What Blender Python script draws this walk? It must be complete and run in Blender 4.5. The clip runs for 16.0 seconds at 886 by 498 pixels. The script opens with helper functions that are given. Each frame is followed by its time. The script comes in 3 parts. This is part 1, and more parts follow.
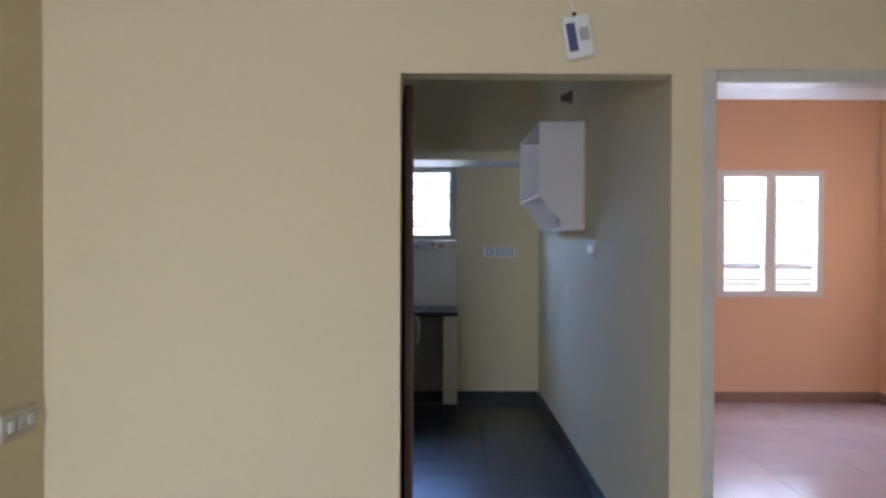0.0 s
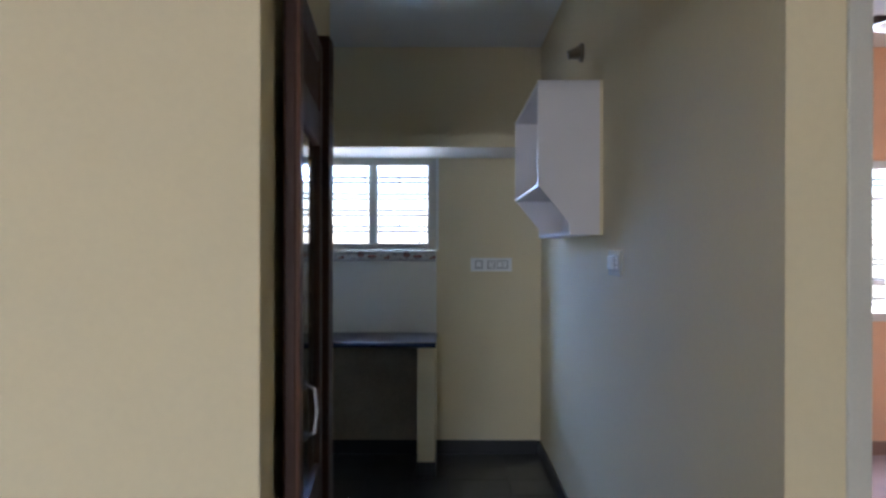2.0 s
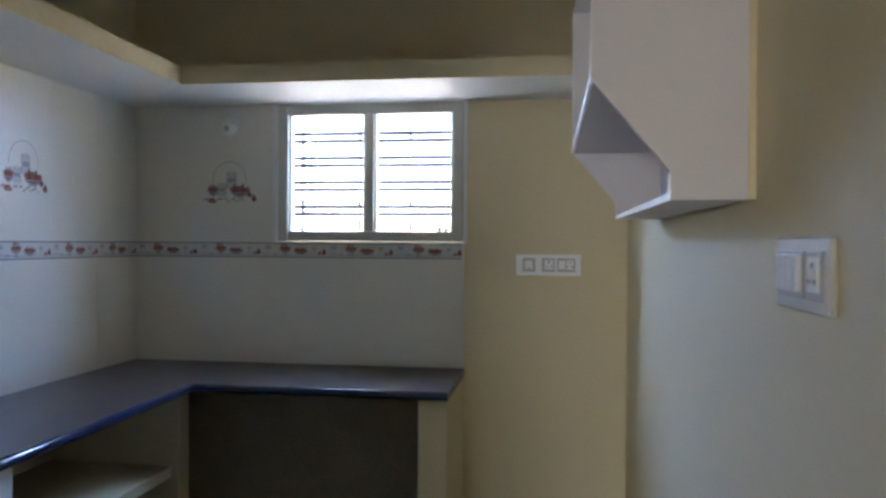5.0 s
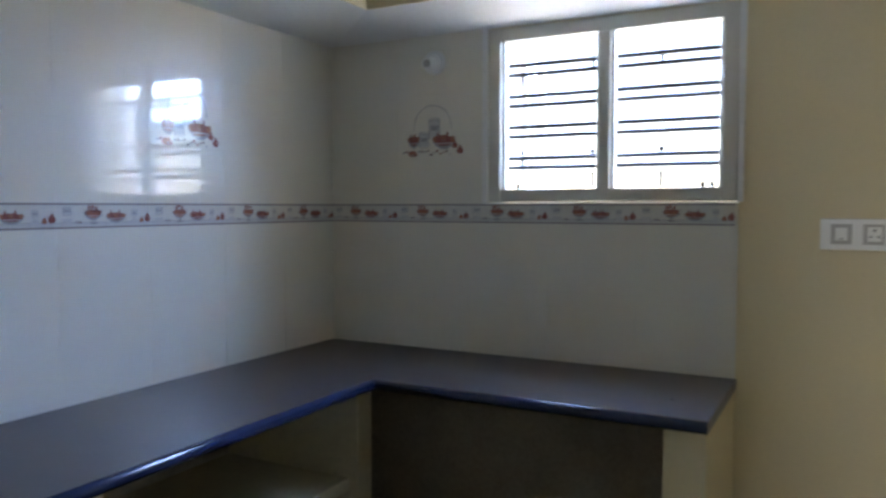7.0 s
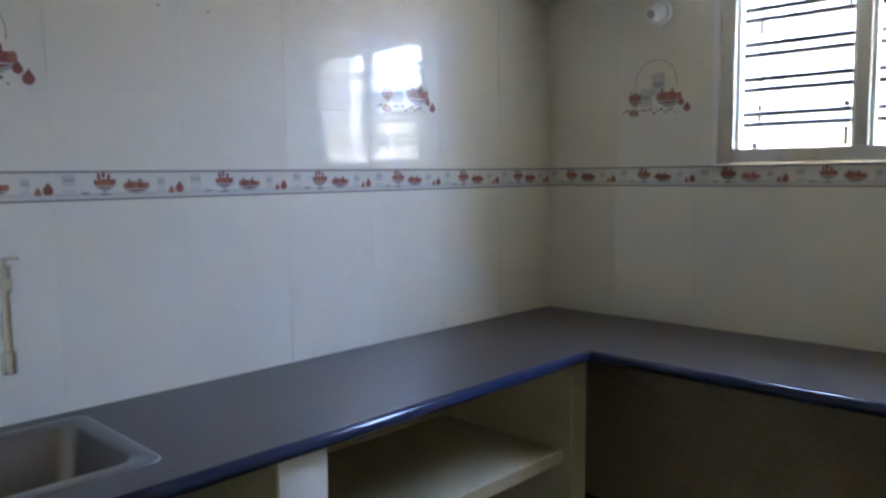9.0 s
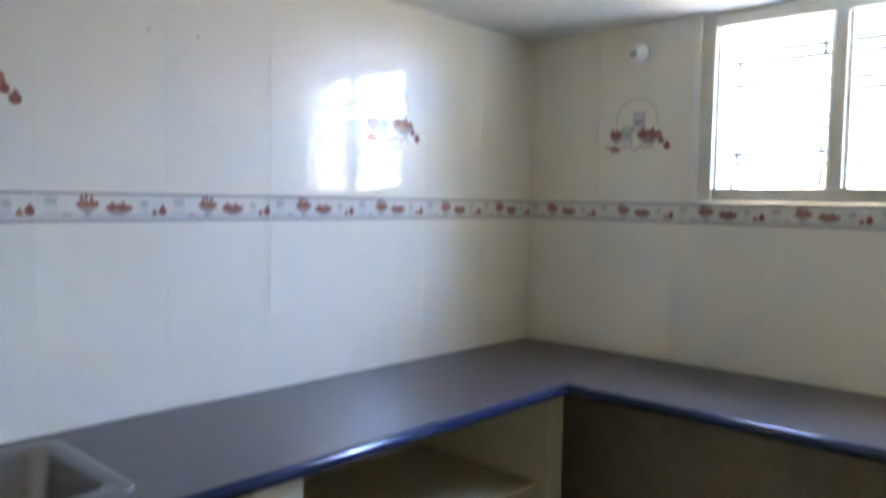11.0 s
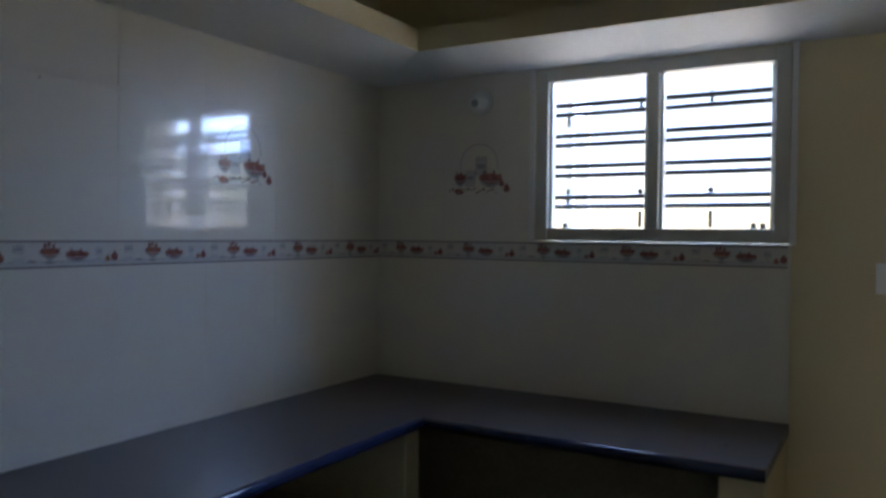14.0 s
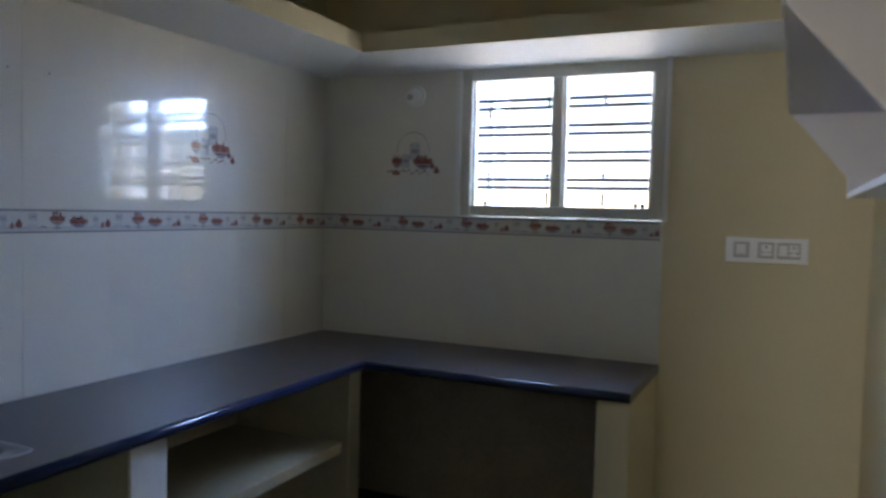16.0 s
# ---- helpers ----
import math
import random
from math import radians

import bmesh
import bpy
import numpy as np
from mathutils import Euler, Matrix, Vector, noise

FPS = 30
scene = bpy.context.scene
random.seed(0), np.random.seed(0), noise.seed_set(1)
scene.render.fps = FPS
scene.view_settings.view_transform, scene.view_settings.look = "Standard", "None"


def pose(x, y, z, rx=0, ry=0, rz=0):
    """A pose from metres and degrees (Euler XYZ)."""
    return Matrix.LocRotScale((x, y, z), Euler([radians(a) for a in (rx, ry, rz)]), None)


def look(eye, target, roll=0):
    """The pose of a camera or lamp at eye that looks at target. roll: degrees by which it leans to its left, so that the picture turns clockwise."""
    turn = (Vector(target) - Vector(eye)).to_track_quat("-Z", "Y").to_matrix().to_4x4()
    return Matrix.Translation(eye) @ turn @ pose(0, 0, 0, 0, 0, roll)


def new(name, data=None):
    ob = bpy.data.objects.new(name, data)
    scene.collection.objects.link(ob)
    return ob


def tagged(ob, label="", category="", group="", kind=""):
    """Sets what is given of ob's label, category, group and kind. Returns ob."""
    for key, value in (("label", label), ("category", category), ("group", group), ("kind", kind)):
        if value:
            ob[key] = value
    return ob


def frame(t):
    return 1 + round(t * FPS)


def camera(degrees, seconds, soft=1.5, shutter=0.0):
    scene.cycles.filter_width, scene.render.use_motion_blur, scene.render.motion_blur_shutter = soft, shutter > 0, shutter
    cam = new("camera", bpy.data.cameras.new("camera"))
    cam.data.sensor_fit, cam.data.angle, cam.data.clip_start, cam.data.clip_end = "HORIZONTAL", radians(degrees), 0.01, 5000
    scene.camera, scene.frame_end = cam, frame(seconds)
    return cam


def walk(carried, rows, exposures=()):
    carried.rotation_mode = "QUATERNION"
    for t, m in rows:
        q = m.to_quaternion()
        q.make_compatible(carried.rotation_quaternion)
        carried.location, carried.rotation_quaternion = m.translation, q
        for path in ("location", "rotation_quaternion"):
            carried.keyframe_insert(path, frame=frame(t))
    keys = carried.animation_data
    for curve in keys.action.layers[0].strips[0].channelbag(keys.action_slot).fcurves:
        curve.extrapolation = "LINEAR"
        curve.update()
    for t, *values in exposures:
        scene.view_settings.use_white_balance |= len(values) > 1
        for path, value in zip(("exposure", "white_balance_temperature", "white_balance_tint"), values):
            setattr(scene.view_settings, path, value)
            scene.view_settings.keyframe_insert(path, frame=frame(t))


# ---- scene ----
cam = camera(60.7, 16.0, soft=2.8, shutter=0.5)
EXPOSURE = [(0, -0.25), (2, -0.25), (3.2, -0.15), (5.5, 0.05), (7.5, 0.12), (8.7, 0.33), (10.2, 1.0), (11, 1.12), (11.5, 0.72), (12, 0.32), (12.5, -0.05), (13, -0.62),
            (13.5, -1.1), (14, -1.25), (14.5, -1.1), (15, -0.8), (15.5, -0.6), (16, -0.45)]
PATH = [
    (0, (0.107, 1.206, 1.471), (0.112, 3.205, 1.443), 0.2),
    (0.5, (0.136, 1.57, 1.451), (0.126, 3.57, 1.426), 0.2),
    (1, (0.179, 1.93, 1.445), (0.164, 3.929, 1.427), -0.4),
    (1.5, (0.258, 2.292, 1.47), (0.247, 4.292, 1.459), -1.2),
    (2, (0.321, 2.603, 1.469), (0.309, 4.603, 1.466), 0.1),
    (2.5, (0.374, 2.918, 1.424), (0.386, 4.917, 1.5), 0.0),
    (3, (0.447, 3.313, 1.453), (0.482, 5.312, 1.535), -0.7),
    (3.2, (0.476, 3.438, 1.462), (0.493, 5.436, 1.546), -0.6),
    (5.3, (0.649, 4.661, 1.446), (0.291, 6.628, 1.406), 0.1),
    (5.5, (0.651, 4.765, 1.443), (0.236, 6.721, 1.389), -0.1),
    (6, (0.609, 5.037, 1.431), (0.043, 6.953, 1.35), 0.2),
    (6.5, (0.585, 5.216, 1.432), (-0.177, 7.063, 1.339), -0.2),
    (7, (0.561, 5.346, 1.436), (-0.381, 7.107, 1.324), 0.0),
    (7.5, (0.555, 5.412, 1.431), (-0.532, 7.086, 1.301), -0.2),
    (8, (0.521, 5.433, 1.428), (-0.641, 7.053, 1.266), -0.0),
    (8.5, (0.507, 5.428, 1.436), (-0.813, 6.918, 1.243), -0.7),
    (8.7, (0.508, 5.421, 1.428), (-0.88, 6.847, 1.234), -0.9),
    (10.8, (0.498, 5.38, 1.45), (-0.841, 6.846, 1.208), 1.3),
    (11, (0.505, 5.393, 1.441), (-0.844, 6.864, 1.313), 1.0),
    (11.5, (0.517, 5.431, 1.442), (-0.846, 6.892, 1.523), -0.5),
    (12, (0.474, 5.433, 1.47), (-0.866, 6.888, 1.761), -1.1),
    (12.5, (0.4, 5.42, 1.48), (-0.808, 6.97, 1.852), -0.6),
    (13, (0.371, 5.396, 1.5), (-0.631, 7.11, 1.739), -0.3),
    (13.5, (0.427, 5.366, 1.496), (-0.486, 7.143, 1.592), 0.0),
    (14, (0.5, 5.295, 1.472), (-0.504, 7.025, 1.434), 0.6),
    (14.5, (0.563, 5.199, 1.47), (-0.47, 6.909, 1.372), 0.8),
    (15, (0.632, 5.095, 1.478), (-0.385, 6.815, 1.393), 0.7),
    (15.5, (0.706, 4.997, 1.485), (-0.275, 6.737, 1.39), 0.2),
    (16, (0.736, 4.837, 1.471), (-0.109, 6.648, 1.371), 1.4),
]
walk(cam, [(t, look(e, a, r)) for t, e, a, r in PATH],
     [(t, 3.35 + e, 5850 if t < 3.3 else 7400 if 7.9 < t < 12.6 else 6900, 20 if t < 3.3 else 18) for t, e in EXPOSURE])

# ---- world and lights ----
world = bpy.data.worlds.new("sky")
scene.world = world
world.use_nodes = True
wn = world.node_tree.nodes
sky = wn.new("ShaderNodeTexSky")
sky.sky_type, sky.sun_disc = "NISHITA", False
sky.sun_elevation, sky.sun_rotation = radians(51), radians(270)
wn["Background"].inputs["Strength"].default_value = 0.12
world.node_tree.links.new(sky.outputs[0], wn["Background"].inputs["Color"])


def window_light(name, x, y, z, w, h, rz, watts, colour, down=0):
    """Daylight coming in through an opening."""
    lamp = bpy.data.lights.new(name, "AREA")
    lamp.shape, lamp.size, lamp.size_y = "RECTANGLE", w, h
    lamp.energy, lamp.color = watts, colour
    ob = new(name, lamp)
    ob.matrix_world = pose(x, y, z, 90 - down, 0, rz)
    return ob


SUN = bpy.data.lights.new("sun", "SUN")
SUN.energy, SUN.angle, SUN.color = 4.5, radians(0.5), (1, 0.95, 0.88)
new("sun", SUN).matrix_world = look((0, 0, 0), (0.62, 0.0, -0.78))
window_light("kitchen_daylight", -0.211, 8.80, 2.70, 2.5, 1.45, 180, 112.0, (0.295, 0.515, 1.0), 22)
window_light("bedroom_daylight", 3.06, 8.19, 1.52, 0.95, 1.13, 180, 10.0, (0.76, 0.87, 1.0), 20)
# fill lamp added behind the camera, placed to grade the light on wall_front
window_light("living_daylight", -0.85, -3.1, 2.2, 1.5, 1.9, 0, 39.0, (0.88, 0.95, 1.0), 24)

# ---- materials ----
def material(name, colour, rough=0.6, metal=0.0, vary=0.06, scale=6.0, bump=0.05, grain=180.0, coat=0.0, rand=0.0, spec=0.5):
    m = bpy.data.materials.new(name)
    m.use_nodes = True
    n, l = m.node_tree.nodes, m.node_tree.links
    b = n["Principled BSDF"]
    tc = n.new("ShaderNodeTexCoord")
    big, fine = n.new("ShaderNodeTexNoise"), n.new("ShaderNodeTexNoise")
    big.inputs["Scale"].default_value, big.inputs["Detail"].default_value = scale, 5
    fine.inputs["Scale"].default_value, fine.inputs["Detail"].default_value = grain, 3
    ge = n.new("ShaderNodeNewGeometry")
    for t in (big, fine):
        l.new(ge.outputs["Position"], t.inputs["Vector"])
    add = n.new("ShaderNodeMath")
    add.operation = "ADD"
    l.new(big.outputs["Fac"], add.inputs[0])
    l.new(fine.outputs["Fac"], add.inputs[1])
    mr = n.new("ShaderNodeMapRange")
    mr.inputs["From Min"].default_value, mr.inputs["From Max"].default_value = 0.6, 1.4
    mr.inputs["To Min"].default_value, mr.inputs["To Max"].default_value = 1 - vary, 1 + vary
    l.new(add.outputs[0], mr.inputs["Value"])
    val = mr.outputs[0]
    if rand:
        oi = n.new("ShaderNodeObjectInfo")
        r2 = n.new("ShaderNodeMapRange")
        r2.inputs["To Min"].default_value, r2.inputs["To Max"].default_value = 1 - rand, 1 + rand
        l.new(oi.outputs["Random"], r2.inputs["Value"])
        mu = n.new("ShaderNodeMath")
        mu.operation = "MULTIPLY"
        l.new(val, mu.inputs[0])
        l.new(r2.outputs[0], mu.inputs[1])
        val = mu.outputs[0]
    mix = n.new("ShaderNodeVectorMath")
    mix.operation = "SCALE"
    mix.inputs[0].default_value = colour
    l.new(val, mix.inputs["Scale"])
    l.new(mix.outputs[0], b.inputs["Base Color"])
    b.inputs["Roughness"].default_value, b.inputs["Metallic"].default_value = rough, metal
    b.inputs["Coat Roughness"].default_value = 0.05
    b.inputs["Coat Weight"].default_value, b.inputs["Specular IOR Level"].default_value = coat, spec
    rr = n.new("ShaderNodeMapRange")
    rr.inputs["To Min"].default_value, rr.inputs["To Max"].default_value = rough * 0.8, min(1, rough * 1.2)
    l.new(big.outputs["Fac"], rr.inputs["Value"])
    l.new(rr.outputs[0], b.inputs["Roughness"])
    if bump:
        bp = n.new("ShaderNodeBump")
        bp.inputs["Strength"].default_value, bp.inputs["Distance"].default_value = bump, 0.004
        l.new(add.outputs[0], bp.inputs["Height"])
        l.new(bp.outputs[0], b.inputs["Normal"])
    return m


CREAM = material("cream_paint", (0.745, 0.645, 0.425), 0.75, vary=0.025, spec=0.25, bump=0.025, grain=60, scale=1.5)
PINK = material("peach_paint", (0.87, 0.58, 0.375), 0.7, spec=0.3, vary=0.025, bump=0.03, grain=60, scale=1.5)
WHITE = material("white_paint", (0.78, 0.78, 0.76), 0.55, bump=0.06, grain=60, scale=2)
GREYFRAME = material("grey_painted_wood", (0.62, 0.60, 0.53), 0.45, bump=0.05)
DARKFLOOR = material("dark_floor_tile", (0.032, 0.033, 0.036), 0.35, vary=0.2, rand=0.08)
PINKFLOOR = material("pink_floor_tile", (0.52, 0.46, 0.50), 0.25, vary=0.08, rand=0.05)
PALEFLOOR = material("grey_floor_tile", (0.28, 0.265, 0.24), 0.3, vary=0.08, rand=0.05)
SKIRT = material("black_skirting", (0.012, 0.012, 0.013), 0.3, vary=0.2)
PINKSKIRT = material("brown_skirting", (0.33, 0.22, 0.18), 0.35, vary=0.1)
TILE = material("cream_wall_tile", (0.765, 0.735, 0.645), 0.30, coat=1.0, spec=0.3, vary=0.012, bump=0.006, grain=12, scale=3, rand=0.003)
GROUT = material("grout", (0.72, 0.70, 0.63), 0.8)
DARKGROUT = material("dark_grout", (0.03, 0.03, 0.03), 0.8)
DULLBROWN = material("dull_brown_plaster", (0.40, 0.335, 0.245), 0.85, vary=0.2, scale=4, bump=0.2, grain=70)
GRANITE = material("black_granite", (0.062, 0.052, 0.051), 0.32, vary=0.5, grain=420, scale=12, bump=0.0)
LAMINATE = material("white_laminate", (0.71, 0.675, 0.67), 0.4, vary=0.03)
EDGE = material("pale_edge_band", (0.78, 0.77, 0.77), 0.35, vary=0.02)
IRON = material("black_iron", (0.02, 0.02, 0.022), 0.45, vary=0.2)
STEEL = material("brushed_steel", (0.25, 0.245, 0.25), 0.3, metal=1.0, vary=0.05, grain=300)
CHROME = material("chrome", (0.75, 0.75, 0.76), 0.1, metal=1.0, vary=0.02)
PLASTIC = material("white_plastic", (0.80, 0.80, 0.78), 0.3, vary=0.02, bump=0.0)
GREYPL = material("grey_plastic", (0.42, 0.41, 0.39), 0.4, vary=0.04, bump=0.0)
CREAMPL = material("dull_cream_plastic", (0.56, 0.53, 0.44), 0.45, vary=0.04, bump=0.0)
DARKPL = material("dark_plastic", (0.05, 0.05, 0.05), 0.4, vary=0.04, bump=0.0)
BLUEPL = material("blue_panel", (0.06, 0.08, 0.22), 0.3, vary=0.05, bump=0.0)


# ---- mesh helpers ----
def box(bm, x0, x1, y0, y1, z0, z1, bevel=0.0, segs=2):
    r = bmesh.ops.create_cube(bm, size=1)
    vs = r["verts"]
    bmesh.ops.scale(bm, vec=(abs(x1 - x0), abs(y1 - y0), abs(z1 - z0)), verts=vs)
    bmesh.ops.translate(bm, vec=((x0 + x1) / 2, (y0 + y1) / 2, (z0 + z1) / 2), verts=vs)
    if bevel:
        es = list({e for v in vs for e in v.link_edges})
        bmesh.ops.bevel(bm, geom=es, offset=bevel, segments=segs, affect="EDGES", profile=0.5)
    return bm


def cyl(bm, a, b, r, n=12, r2=None):
    a, b = Vector(a), Vector(b)
    d = b - a
    m = Matrix.Translation((a + b) / 2) @ d.to_track_quat("Z", "Y").to_matrix().to_4x4()
    bmesh.ops.create_cone(bm, cap_ends=True, segments=n, radius1=r, radius2=r if r2 is None else r2, depth=d.length, matrix=m)
    return bm


def prism(bm, pts, depth, axis="y", at=0.0):
    """A flat outline pushed along an axis; pts are the two other coordinates in order."""
    def place(p, d):
        return {"y": (p[0], d, p[1]), "x": (d, p[0], p[1]), "z": (p[0], p[1], d)}[axis]
    f = [bm.verts.new(place(p, at)) for p in pts]
    g = [bm.verts.new(place(p, at + depth)) for p in pts]
    bm.faces.new(f)
    bm.faces.new(g[::-1])
    for i in range(len(pts)):
        j = (i + 1) % len(pts)
        bm.faces.new((f[j], f[i], g[i], g[j]))
    bmesh.ops.recalc_face_normals(bm, faces=bm.faces[:])
    return bm


def part(name, bm, mat, parent=None, label="", smooth=False):
    me = bpy.data.meshes.new(name)
    bm.to_mesh(me)
    bm.free()
    me.materials.append(mat)
    if smooth:
        for p in me.polygons:
            p.use_smooth = True
    ob = new(name, me)
    if parent:
        ob.parent = parent
    if label:
        ob["label"] = label
    return ob


def solid(name, mat, *boxes, bevel=0.0, parent=None, label=""):
    bm = bmesh.new()
    for b in boxes:
        box(bm, *b, bevel=bevel)
    return part(name, bm, mat, parent, label)


def setting(ob, label="", category=""):
    return tagged(ob, label, category, kind="structure")


# ---- plan ----
XL, XR = -1.39, 0.985         # kitchen side walls
YB = 8.0                      # far wall
YF, YK = 4.095, 4.22          # living-room face and kitchen face of the front wall
XO, ZO = -0.050, 2.10         # opening into the kitchen
XP, YP = -0.100, 5.30         # short passage wall beside the open door
HC = 2.90                     # ceiling
CT = 0.865                    # worktop
LOFT = 2.14
WX0, WX1, WZ0, WZ1 = -0.66, 0.238, 1.452, 2.105   # kitchen window
BX0, BX1, BZ0, BZ1 = 2.585, 3.55, 0.95, 2.095       # bedroom window
DX0, DX1, DZ = 1.105, 2.05, 2.118                  # bedroom door opening

setting(solid("floor_kitchen", DARKGROUT, (XL - 0.1, XR, YK - 0.125, YB, -0.10, -0.006)), "dark grey tiled kitchen floor", "floor")
setting(solid("floor_bedroom", GROUT, (XR, 4.10, YK - 0.125, YB, -0.10, -0.006)), "pinkish glossy tiled floor", "floor")
setting(solid("floor_living", PALEFLOOR, (-1.6, 4.10, -1.6, YK - 0.125, -0.10, 0)), "grey tiled living room floor", "floor")
setting(solid("ceiling", WHITE, (-1.6, 4.2, -1.7, YB + 0.2, HC, HC + 0.12)), "plain white painted ceiling", "ceiling")
setting(solid("wall_front", CREAM,
              (-1.41, XO, YF, YK, 0, HC), (XO, XR, YF, YK, ZO, HC), (XR, DX0, YF, YK - 0.06, 0, HC),
              (DX0, DX1, YF, YK - 0.06, DZ, HC), (DX1, 4.1, YF, YK - 0.06, 0, HC)), "cream yellow painted wall with two openings", "wall")
setting(solid("wall_bedroom_front", PINK, (XR + 0.05, DX0, YK - 0.06, YK, 0, HC), (DX0, DX1, YK - 0.06, YK, DZ, HC), (DX1, 4.06, YK - 0.06, YK, 0, HC)),
        "peach painted bedroom wall", "wall")
setting(solid("wall_partition", CREAM, (XR, XR + 0.05, YK - 0.06, YB, 0, HC)), "cream painted partition wall", "wall")
setting(solid("wall_bedroom_partition", PINK, (XR + 0.05, XR + 0.10, YK, YB, 0, HC)), "peach painted partition wall", "wall")
setting(solid("wall_kitchen_back", CREAM, (XL - 0.1, WX0, YB, YB + 0.2, 0, HC), (WX1, XR + 0.05, YB, YB + 0.2, 0, HC),
              (WX0, WX1, YB, YB + 0.2, 0, WZ0), (WX0, WX1, YB, YB + 0.2, WZ1, HC)), "cream painted kitchen wall with a window", "wall")
setting(solid("wall_bedroom_back", PINK, (XR + 0.05, BX0, YB, YB + 0.2, 0, HC), (BX1, 4.1, YB, YB + 0.2, 0, HC),
              (BX0, BX1, YB, YB + 0.2, 0, BZ0), (BX0, BX1, YB, YB + 0.2, BZ1, HC)), "peach painted bedroom wall with a window", "wall")
setting(solid("wall_bedroom_side", PINK, (4.06, 4.18, YK - 0.06, YB, 0, HC)), "peach painted bedroom wall", "wall")
setting(solid("wall_kitchen_left", CREAM, (XL - 0.12, XL - 0.008, YP - 0.1, YB, 0, HC)), "cream painted kitchen wall behind tiles", "wall")
setting(solid("wall_passage", CREAM, (XP - 0.1, XP, YK, YP, 0, HC)), "short cream wall beside the door", "wall")
setting(solid("wall_kitchen_front", CREAM, (XL - 0.008, XP - 0.1, YP - 0.1, YP, 0, HC)), "cream painted kitchen wall", "wall")
setting(solid("wall_living_left", CREAM, (-1.57, -1.41, -1.6, YK, 0, HC)), "cream painted living room wall", "wall")
setting(solid("wall_living_right", CREAM, (4.1, 4.2, -1.6, YK - 0.06, 0, HC)), "cream painted living room wall", "wall")
# out of view; opening and low lintel are added to shape the fill light
setting(solid("wall_living_back", CREAM, (-1.57, -1.41, -1.7, -1.6, 0, HC), (-0.3, 4.2, -1.7, -1.6, 0, HC), (-1.41, -0.3, -1.7, -1.6, 2.0, HC)), "unseen cream living room wall with an opening added for light", "wall")
setting(solid("ground", GROUT, (-60, 60, -60, 70, -3.4, -3.2)), "bare pale ground outside", "ground")

# loft slab round two walls
bm = bmesh.new()
prism(bm, [(XL, YP), (-0.978, YP), (-0.978, 7.644), (XR, 7.644), (XR, YB), (XL, YB)], 0.08, "z", LOFT)
setting(part("loft_slab", bm, CREAM), "cream edged concrete loft slab under the ceiling", "loft")
bm = bmesh.new()
prism(bm, [(-0.981, LOFT - 0.0005), (XL, LOFT - 0.0005), (XL, 2.108)], YB - YP, "y", YP)
prism(bm, [(7.647, LOFT - 0.0005), (YB, LOFT - 0.0005), (YB, 2.108)], XR - XL, "x", XL)
setting(part("loft_soffit", bm, WHITE), "white painted sloping underside of the loft slab", "loft")
bm = bmesh.new()
prism(bm, [(1.09, YK), (4.06, YK), (4.06, 4.72), (1.09, 4.72)], 0.08, "z", 2.12)
setting(part("bedroom_loft", bm, WHITE), "white painted loft slab over the bedroom door", "loft")


# ---- kitchen: tiles, worktop and niches ----
def tile_mesh(name, w, h, d, mat):
    """A wall tile of that width and height, its face at y = 0, looking to -y."""
    bm = bmesh.new()
    b = 0.0008
    back = [bm.verts.new((x, d, z)) for x, z in ((-w / 2, -h / 2), (w / 2, -h / 2), (w / 2, h / 2), (-w / 2, h / 2))]
    mid = [bm.verts.new((v.co.x, b, v.co.z)) for v in back]
    top = [bm.verts.new((v.co.x - math.copysign(b, v.co.x), 0, v.co.z - math.copysign(b, v.co.z))) for v in back]
    bm.faces.new(top)
    for i in range(4):
        j = (i + 1) % 4
        bm.faces.new((mid[i], mid[j], top[j], top[i]))
        bm.faces.new((back[i], back[j], mid[j], mid[i]))
    bmesh.ops.recalc_face_normals(bm, faces=bm.faces[:])
    me = bpy.data.meshes.new(name)
    bm.to_mesh(me)
    bm.free()
    me.materials.append(mat)
    return me


INK = [material("ink_red", (0.30, 0.115, 0.10), 0.1, vary=0.25, scale=90, bump=0),
       material("ink_orange", (0.40, 0.18, 0.12), 0.1, vary=0.25, scale=90, bump=0),
       material("ink_grey", (0.36, 0.35, 0.36), 0.1, vary=0.15, scale=90, bump=0),
       material("ink_pale", (0.56, 0.56, 0.55), 0.1, vary=0.1, scale=90, bump=0),
       material("ink_brown", (0.24, 0.16, 0.14), 0.1, vary=0.2, scale=90, bump=0),
       material("ink_ground", (0.67, 0.655, 0.60), 0.12, vary=0.05, scale=60, bump=0)]


def blob(bm, ink, u, v, ru, rv, a0=0, a1=360, n=14, lift=0.0008):
    """A printed patch, part of an ellipse."""
    vs = [bm.verts.new((u + ru * math.cos(radians(a0 + (a1 - a0) * i / n)), -lift, v + rv * math.sin(radians(a0 + (a1 - a0) * i / n))))
          for i in range(n if a1 - a0 == 360 else n + 1)]
    f = bm.faces.new(vs)
    f.material_index = ink
    f.normal_update()
    if f.normal.y > 0:
        f.normal_flip()


def ring(bm, ink, u, v, ru, rv, w, a0=0, a1=360, n=28, lift=0.0008):
    p = []
    for i in range(n + 1):
        c, s = math.cos(radians(a0 + (a1 - a0) * i / n)), math.sin(radians(a0 + (a1 - a0) * i / n))
        p.append((bm.verts.new((u + ru * c, -lift, v + rv * s)), bm.verts.new((u + (ru - w) * c, -lift, v + (rv - w) * s))))
    for a, b in zip(p, p[1:]):
        f = bm.faces.new((a[0], a[1], b[1], b[0]))
        f.material_index = ink
        f.normal_update()
        if f.normal.y > 0:
            f.normal_flip()


